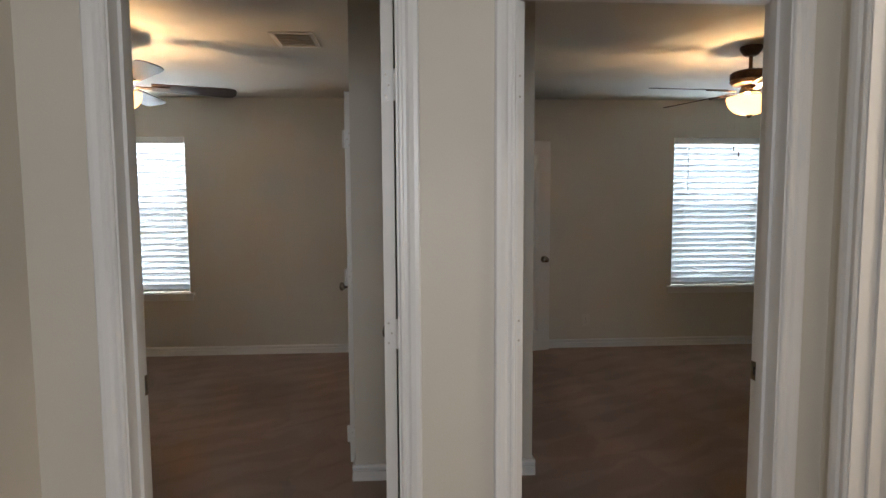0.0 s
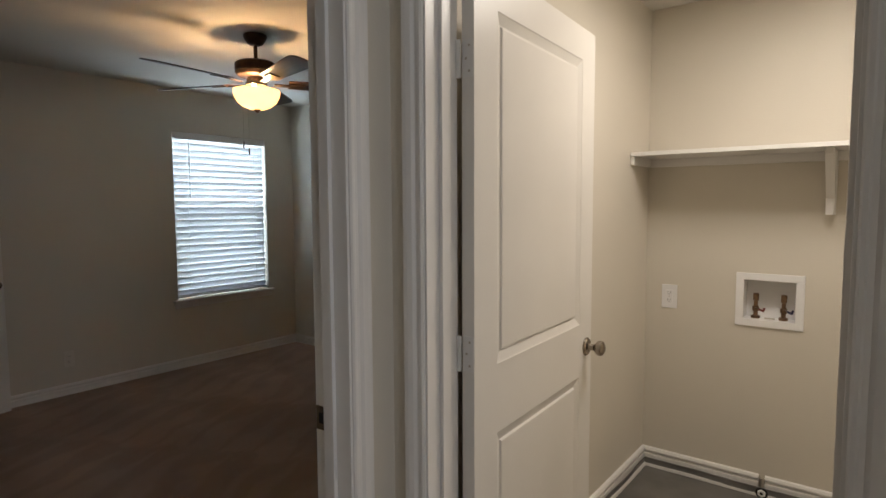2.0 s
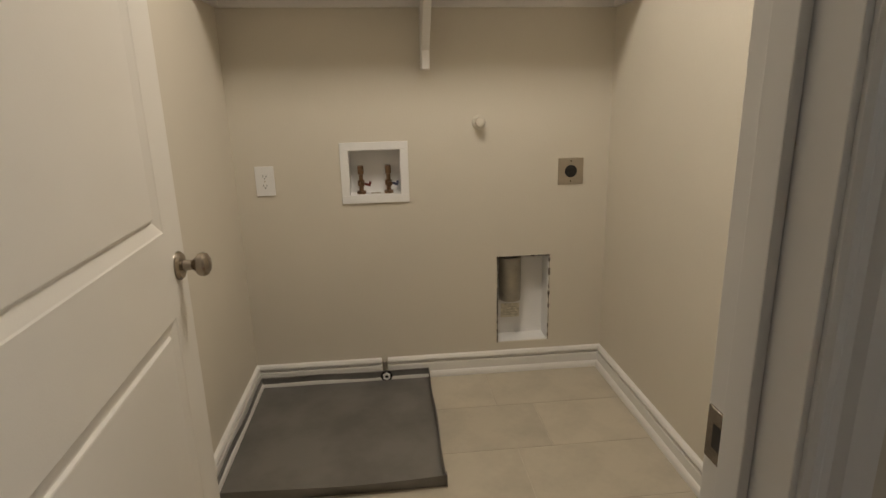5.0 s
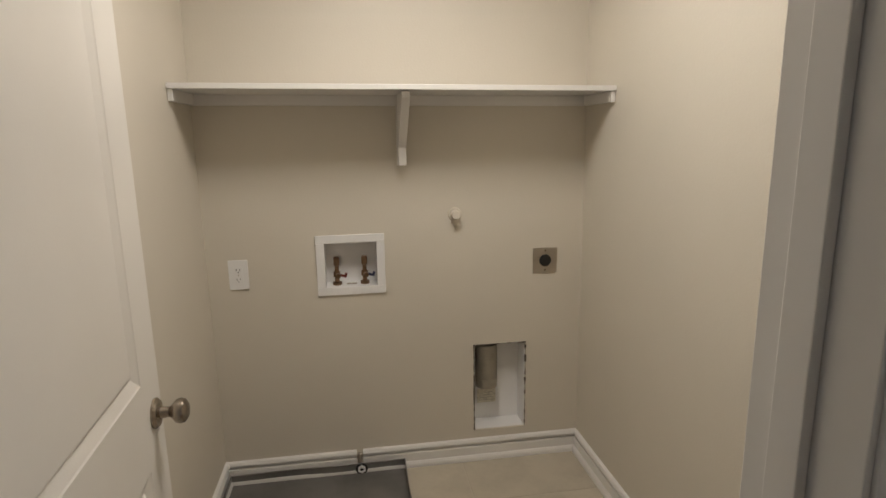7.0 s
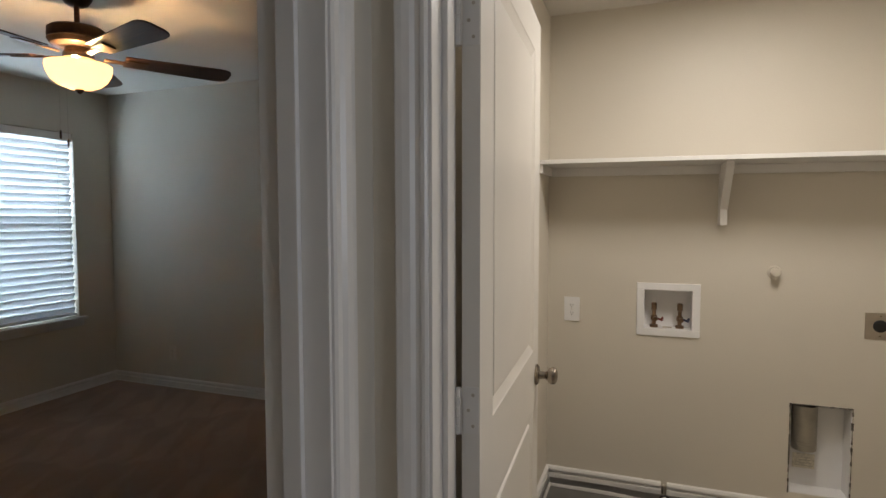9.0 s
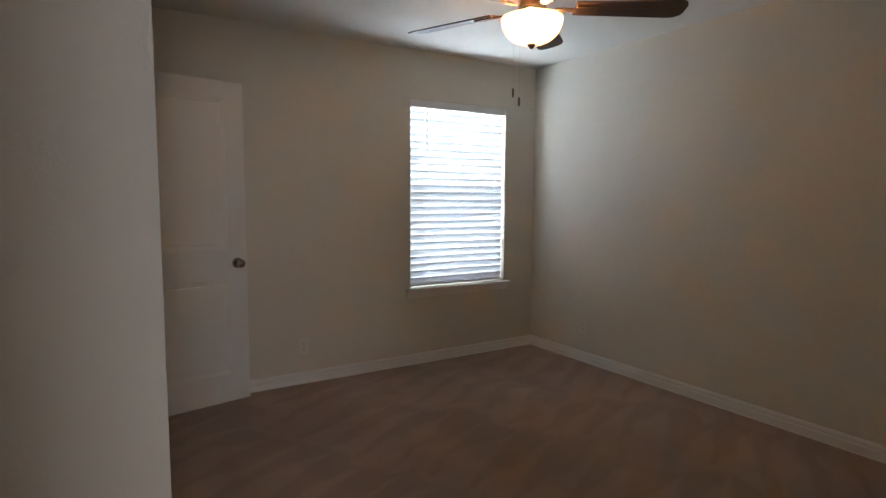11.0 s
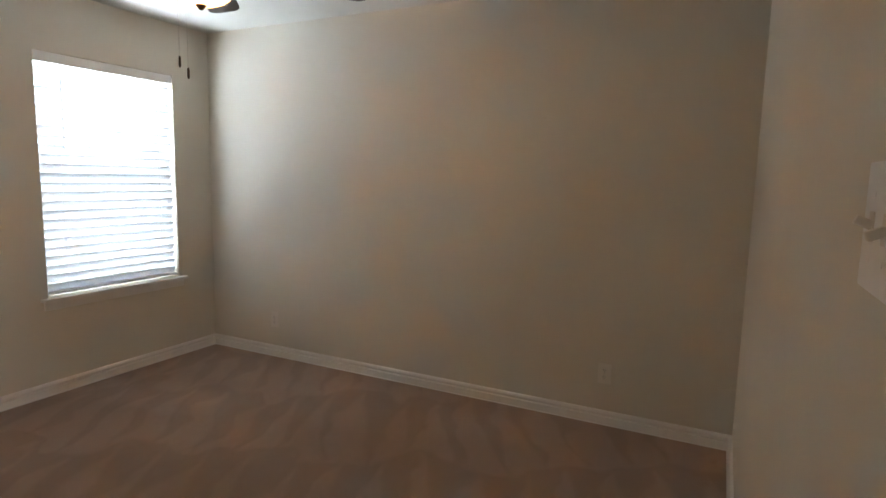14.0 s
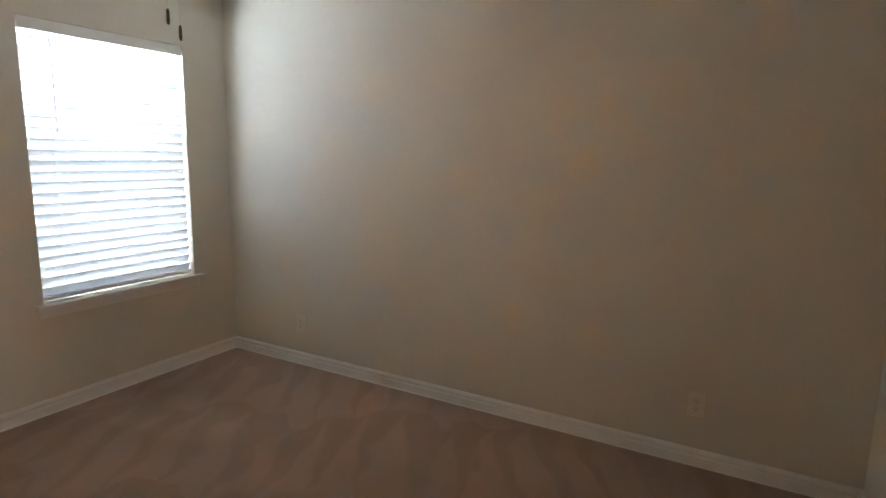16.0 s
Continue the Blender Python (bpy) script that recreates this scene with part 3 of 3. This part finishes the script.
        part("fob", lathe([(0, 0), (0.003, -0.002), (0.0042, -0.010), (0.0045, -0.032), (0.003, -0.040), (0, -0.042)], 12, "Z", (dx * 1.4, dy * 1.4, -0.295 - ln)), M_BRONZE, ch, smooth=True)
    for a in (30, 210):
        la = bpy.data.lights.new("fan_bulb", "POINT")
        la.energy, la.color, la.shadow_soft_size = watts, WARM, 0.02
        ob = new("fan_bulb", la)
        ob.matrix_world = m @ pose(0.06 * math.cos(radians(a)), 0.06 * math.sin(radians(a)), -0.355)
    return root


FANL = "dark bronze five-blade ceiling fan with a lit amber glass bowl"
ceiling_fan(pose(2.43, 3.825, CEIL), 184, FANL, 10.5)
ceiling_fan(pose(-1.48, 3.80, CEIL), 22, FANL, 14.0)


# ---- left bedroom: ceiling vent ----
def ceiling_vent(m):
    root = holder("ceiling_vent", m, "white louvered air register in the ceiling", "vent")
    w, d = 0.127, 0.15
    for r in ((-w, w, -d, -d + 0.025, -0.008, 0), (-w, w, d - 0.025, d, -0.008, 0), (-w, -w + 0.025, -d + 0.025, d - 0.025, -0.008, 0), (w - 0.025, w, -d + 0.025, d - 0.025, -0.008, 0)):
        part("frame", boxes(r, bevel=0.002), M_TRIM, root)
    part("backing", boxes((-w + 0.02, w - 0.02, -d + 0.02, d - 0.02, -0.0015, -0.0005)), M_STEEL, root)
    for i in range(7):
        ob = part("slat", boxes((-w + 0.026, w - 0.026, -0.016, 0.016, -0.001, 0.001)), M_TRIM, root)
        ob.matrix_basis = pose(0, -0.10 + 0.0335 * i, -0.010, 14, 0, 0)
    return root


ceiling_vent(pose(-0.427, 3.80, CEIL))


# ---- outlets and switches ----
def outlet(m, label="almond duplex outlet in a plain wall plate", w=0.072, h=0.118, face=None):
    """Wall plate facing -y at its own origin."""
    root = holder("wall_outlet", m, label, "outlet", "wall outlets")
    face = face or M_ALMOND
    part("plate", boxes((-w / 2, w / 2, -0.006, 0.0, -h / 2, h / 2), bevel=0.0025), face, root)
    part("receptacle", boxes((-0.017, 0.017, -0.008, -0.0055, -0.034, 0.034), bevel=0.002), face, root)
    for dz in (0.0195, -0.0195):
        for dx, hh in ((-0.0065, 0.0045), (0.0065, 0.0035)):
            part("slot", boxes((dx - 0.0011, dx + 0.0011, -0.0084, -0.0079, dz - hh + 0.002, dz + hh + 0.002)), M_BLACK, root)
        part("ground_hole", lathe([(0, -0.0005), (0.0024, -0.0005), (0.0024, 0), (0, 0)], 10, "Y", (0, -0.0080, dz - 0.008)), M_BLACK, root)
    part("screw", lathe([(0, -0.001), (0.003, -0.0007), (0.003, 0), (0, 0)], 10, "Y", (0, -0.0082, 0)), M_STEEL, root)
    return root


outlet(pose(1.975, NY, 0.315))
outlet(pose(RX, 5.018, 0.33, 0, 0, -90))
outlet(pose(RX, 2.595, 0.345, 0, 0, -90))
outlet(pose(LX1, 1.747, 0.967, 0, 0, -90), "white outlet in a white wall plate above the pan", 0.078, 0.124, M_PLASTIC)

sw = holder("light_switch", pose(1.530, HN1, 1.383, 0, 0, 180), "white two-gang plate with two toggle light switches", "switch")
part("plate", boxes((-0.062, 0.062, -0.007, 0.0, -0.060, 0.060), bevel=0.0025), M_PLASTIC, sw)
for dx, tip in ((0.025, 24), (-0.025, -24)):
    part("collar", boxes((dx - 0.0075, dx + 0.0075, -0.0085, -0.0065, -0.014, 0.014), bevel=0.001), M_ALMOND, sw)
    tg = part("toggle", boxes((-0.005, 0.005, -0.016, 0.0, -0.0045, 0.0045), bevel=0.0015), M_ALMOND, sw)
    tg.matrix_basis = pose(dx, -0.006, 0, tip, 0, 0)
    for dz in (-0.03, 0.03):
        part("screw", lathe([(0, -0.001), (0.003, -0.0007), (0.003, 0), (0, 0)], 10, "Y", (dx, -0.0068, dz)), M_PLASTIC, sw)

# ---- laundry: shelf ----
shelf = holder("wall_shelf", pose(LX1, 0, 1.688, 0.45), "white painted wooden shelf on wall cleats with a centre bracket", "shelf")
part("board", boxes((-0.285, -0.0005, LY0 + 0.0015, LY1 - 0.0015, -0.019, 0), bevel=0.002), M_TRIM, shelf)
part("cleat", boxes((-0.019, -0.0005, LY0 + 0.0015, LY1 - 0.0015, -0.060, -0.0195), bevel=0.001), M_TRIM, shelf)
for ya, yb in ((LY0 + 0.0015, LY0 + 0.019), (LY1 - 0.019, LY1 - 0.0015)):
    part("end_cleat", boxes((-0.275, -0.0195, ya, yb, -0.060, -0.0195), bevel=0.001), M_TRIM, shelf)
by = 1.062
bk = bmesh.new()
pts = [(-0.001, -0.020), (-0.020, -0.0205), (-0.225, -0.0205), (-0.225, -0.045), (-0.040, -0.225), (-0.040, -0.298), (-0.001, -0.298)]
f0 = [bk.verts.new((x - 0.0195, by - 0.016, z)) for x, z in pts]
f1 = [bk.verts.new((x - 0.0195, by + 0.016, z)) for x, z in pts]
bk.faces.new(f0)
bk.faces.new(f1[::-1])
for i in range(len(pts)):
    bk.faces.new((f0[i], f0[(i + 1) % len(pts)], f1[(i + 1) % len(pts)], f1[i]))
bmesh.ops.bevel(bk, geom=list(bk.edges), offset=0.002, segments=1, affect="EDGES")
part("bracket", bk, M_TRIM, shelf)
part("bracket_back", boxes((-0.0205, -0.0005, by - 0.019, by + 0.019, -0.298, -0.061), bevel=0.001), M_TRIM, shelf)

# ---- laundry: washer supply box ----
wbx = holder("washer_outlet_box", pose(LX1, 1.290, 0.987), "white recessed washer supply box with two brass valves", "supply box")
w, h, iw, ih = 0.143, 0.129, 0.108, 0.095
for r in ((-0.008, 0, -w, w, ih, h), (-0.008, 0, -w, w, -h, -ih), (-0.008, 0, -w, -iw, -ih, ih), (-0.008, 0, iw, w, -ih, ih)):
    part("flange", boxes(r, bevel=0.002), M_PLASTIC, wbx)
part("back", boxes((0.088, 0.092, -iw, iw, -ih, ih)), M_PLASTIC, wbx)
for r in ((0, 0.088, -iw - 0.003, -iw, -ih, ih), (0, 0.088, iw, iw + 0.003, -ih, ih), (0, 0.088, -iw, iw, ih, ih + 0.003), (0, 0.088, -iw, iw, -ih - 0.003, -ih)):
    part("side", boxes(r), M_PLASTIC, wbx)
part("drain_tab", boxes((0.035, 0.04, -0.022, 0.022, -ih, -ih + 0.006), bevel=0.001), M_STEEL, wbx)
for yy, lever, nm in ((0.062, M_RED, "red valve lever"), (-0.056, M_DARKLEVER, "dark blue valve lever")):
    v = part("valve", lathe([(0, -ih), (0.020, -ih), (0.020, -ih + 0.012), (0.010, -ih + 0.014), (0.010, -ih + 0.034), (0.015, -ih + 0.036), (0.015, -ih + 0.056), (0.009, -ih + 0.060), (0.009, -ih + 0.084), (0.013, -ih + 0.086), (0.013, -ih + 0.118), (0.010, -ih + 0.122), (0, -ih + 0.122)], 14, "Z", (0.045, yy, 0)), M_BRASS, wbx, "brass shut-off valve", smooth=True)
    part("nozzle", lathe([(0, 0), (0.009, 0), (0.011, -0.012), (0.011, -0.030), (0, -0.030)], 12, "X", (0.040, yy - 0.006, -ih + 0.044)), M_BRASS, v, smooth=True)
    lv = boxes((-0.004, 0.004, -0.028, 0.006, -0.005, 0.005), (-0.004, 0.004, -0.034, -0.024, -0.005, 0.016), bevel=0.002)
    ob = part("lever", lv, lever, v, nm)
    ob.matrix_basis = pose(0.026, yy - 0.008, -ih + 0.048, 18, 0, 0)

# ---- laundry: dryer vent recess ----
dbx = holder("dryer_vent_box", pose(LX1, 0.641, 0.170), "white recessed dryer vent box with a metal duct", "vent box")
dw, dh, dd = 0.119, 0.417, 0.10
part("back", boxes((dd, dd + 0.003, -dw, dw, 0, dh)), M_PLASTIC, dbx)
for r in ((0.006, dd, -dw, -dw + 0.004, 0, dh), (0.006, dd, dw - 0.004, dw, 0, dh), (0.006, dd, -dw + 0.004, dw - 0.004, 0, 0.004), (0.05, dd, -dw + 0.004, dw - 0.004, dh - 0.004, dh)):
    part("side", boxes(r), M_PLASTIC, dbx)
duct = part("duct", lathe([(0.046, 0.200), (0.050, 0.198), (0.050, 0.405), (0.046, 0.405), (0.046, 0.200)], 28, "Z", (0.049, 0.052, 0)), M_DUCT, dbx, "galvanised round duct", smooth=True)
for zz in (0.225, 0.238):
    part("bead", lathe([(0.050, zz - 0.003), (0.0512, zz), (0.050, zz + 0.003)], 28, "Z", (0.049, 0.052, 0)), M_DUCT, duct, smooth=True)
part("sticker", boxes((0.0985, 0.0998, -0.005, 0.085, 0.085, 0.155)), M_PAPER, dbx, "worn printed sticker")
for r in range(4):
    part("print_bar", boxes((0.0975, 0.0984, 0.0 + 0.004 * r, 0.075 - 0.008 * r, 0.097 + 0.013 * r, 0.099 + 0.013 * r)), M_PRINT, dbx)
rnd = random.Random(7)
cut = bmesh.new()
for i in range(26):
    z = dh * i / 26
    for s in (-1, 1):
        t = rnd.uniform(0.0008, 0.0045) if (s > 0 or rnd.random() > 0.45) else 0.0006
        box(cut, -0.0012, 0.0055, s * (dw + 0.0015) - t, s * (dw + 0.0015) + t, z, z + dh / 26 + rnd.uniform(0, 0.002))
for i in range(14):
    y = -dw + 2 * dw * i / 14
    t = rnd.uniform(0.001, 0.005)
    box(cut, -0.0012, 0.0055, y, y + 2 * dw / 14, dh - t, dh + t * 0.6)
part("cut_edge", cut, M_GAP, dbx, "rough dark cut drywall edge")

# ---- laundry: dryer receptacle and gas stub ----
rcp = holder("dryer_receptacle", pose(LX1, 0.437, 0.964, 0, 0, -90), "round black dryer receptacle in a steel plate", "outlet")
part("plate", boxes((-0.056, 0.056, -0.004, 0, -0.058, 0.058), bevel=0.0018), M_STEEL, rcp)
part("socket", lathe([(0, -0.007), (0.024, -0.007), (0.027, -0.005), (0.027, 0), (0, 0)], 28, "Y", (0, -0.003, 0)), M_BLACK, rcp, smooth=True)
for a in (90, 210, 330):
    part("slot", boxes((-0.002, 0.002, -0.0108, -0.0099, -0.007, 0.007)), M_BLACK, rcp).matrix_basis = pose(0.013 * math.cos(radians(a)), 0, 0.013 * math.sin(radians(a)), 0, -a, 0)
for dz in (-0.044, 0.044):
    part("screw", lathe([(0, -0.001), (0.0035, -0.0007), (0.0035, 0), (0, 0)], 10, "Y", (0, -0.004, dz)), M_NICKEL, rcp)

gas = holder("gas_stub", pose(LX1, 0.843, 1.185, 0, 0, -90), "painted capped gas pipe stub on the wall", "pipe stub")
part("escutcheon", lathe([(0, -0.004), (0.026, -0.004), (0.030, 0), (0, 0)], 24, "Y"), M_WALL, gas, smooth=True)
part("pipe", lathe([(0, -0.020), (0.011, -0.020), (0.011, 0), (0, 0)], 16, "Y"), M_WALL, gas, smooth=True)
part("cap", lathe([(0, -0.042), (0.017, -0.041), (0.021, -0.037), (0.021, -0.014), (0.018, -0.010), (0, -0.010)], 8, "Y"), M_WALL, gas, smooth=True)

# ---- laundry: drain pan ----
pan = holder("washer_drain_pan", pose(0, 0, TZ), "grey galvanised washer drain pan on the tile floor", "drain pan")
px0, px1, py0, py1, ph = 2.690, 3.462, 1.088, 1.850, 0.050
part("base", boxes((px0, px1, py0, py1, 0.0005, 0.003)), M_PAN, pan)
rim = bmesh.new()
for a, b, inn in (((px0, py0), (px1, py0), (0, 1)), ((px1, py0), (px1, py1), (-1, 0)), ((px1, py1), (px0, py1), (0, -1))):
    n = 12
    prev = None
    for i in range(n + 1):
        f = i / n
        x, y = a[0] + (b[0] - a[0]) * f, a[1] + (b[1] - a[1]) * f
        wob = 0.004 * math.sin(9 * f + 5 * a[0]) * math.sin(math.pi * f)
        col = []
        for t, z in ((0, 0.003), (0, ph), (0.0015, ph + 0.001), (0.005, ph - 0.001), (0.004, ph - 0.004), (0.0015, ph - 0.003), (0.0015, 0.003)):
            o = t + wob * z / ph
            col.append(rim.verts.new((x + inn[0] * o, y + inn[1] * o, z)))
        if prev:
            for k in range(len(col) - 1):
                rim.faces.new((prev[k], prev[k + 1], col[k + 1], col[k]))
        prev = col
part("rim", rim, M_PAN, pan, "raised hemmed pan rim")
fr = bmesh.new()
fv = []
for i in range(9):
    f = i / 8
    y = py0 + (py1 - py0) * f
    hgt = ph - 0.006 * math.sin(math.pi * f)
    fv.append([fr.verts.new(p) for p in ((px0, y, 0.001), (px0 - 0.010 - 0.006 * math.sin(5 * f), y, hgt), (px0 - 0.007 - 0.006 * math.sin(5 * f), y, hgt), (px0 + 0.002, y, 0.003))])
for a, b in zip(fv, fv[1:]):
    for k in range(3):
        fr.faces.new((a[k], a[k + 1], b[k + 1], b[k]))
part("front_lip", fr, M_PAN, pan, "slightly bent front lip")
part("corner_fold", boxes((px0 - 0.010, px0 + 0.012, py0 - 0.004, py0 - 0.0005, 0.002, 0.049), bevel=0.001), M_PAN, pan)
dr = part("drain_fitting", lathe([(0.009, -0.012), (0.017, -0.012), (0.019, -0.008), (0.019, 0), (0.009, 0), (0.009, -0.012)], 6, "X", (px1 - 0.004, 1.286, 0.024)), M_PLASTIC, pan, "white plastic drain nut", smooth=False)
part("gasket", lathe([(0.009, -0.004), (0.027, -0.004), (0.027, 0), (0.009, 0), (0.009, -0.004)], 24, "X", (px1 - 0.0025, 1.286, 0.024)), M_BLACK, dr, "black rubber gasket", smooth=True)
part("bore", lathe([(0, -0.003), (0.009, -0.003), (0.009, 0), (0, 0)], 16, "X", (px1 - 0.008, 1.286, 0.024)), M_BLACK, dr)
pp = holder("drain_pipe", pose(3.474, 1.291, TZ), "grey pan drain pipe rising through the baseboard gap", "pipe")
part("pipe", lathe([(0, 0), (0.0105, 0), (0.0105, 0.090), (0.007, 0.093), (0, 0.093)], 14), M_STEEL, pp, smooth=True)

# ---- laundry: floor tiles ----
TW, TLEN, GAPW = 0.305, 0.61, 0.004
rnd = random.Random(11)
tile_full = None
for row, joint in enumerate((0.825, 0.668, 0.803, 0.64, 0.81, 0.66, 0.79)):
    xe = LX1 - 0.010 - TW * row
    x = max(xe - TW, HX + 0.035)
    xe = LX1 if row == 0 else xe
    if xe - x < 0.03:
        break
    y = joint - 2 * TLEN
    while y < LY1:
        ya, yb = max(y, LY0 if x > LX0 else L0), min(y + TLEN, LY1 if x > LX0 - 0.05 else L1)
        if yb - ya > 0.02:
            full = abs(xe - x - TW) < 1e-6 and abs(yb - ya - TLEN) < 1e-6
            if full and tile_full:
                ob = new("tile", tile_full)
                ob.parent = floor_laundry
            else:
                hx, hy = (xe - x) / 2 - GAPW / 2, (yb - ya) / 2 - GAPW / 2
                ob = part("tile", boxes((-hx, hx, -hy, hy, -0.008, 0.0), bevel=0.0012), M_TILE, floor_laundry)
                tile_full = ob.data if full else tile_full
            ob.matrix_basis = pose((x + xe) / 2, (ya + yb) / 2, TZ + rnd.uniform(0, 0.0004))
        y += TLEN
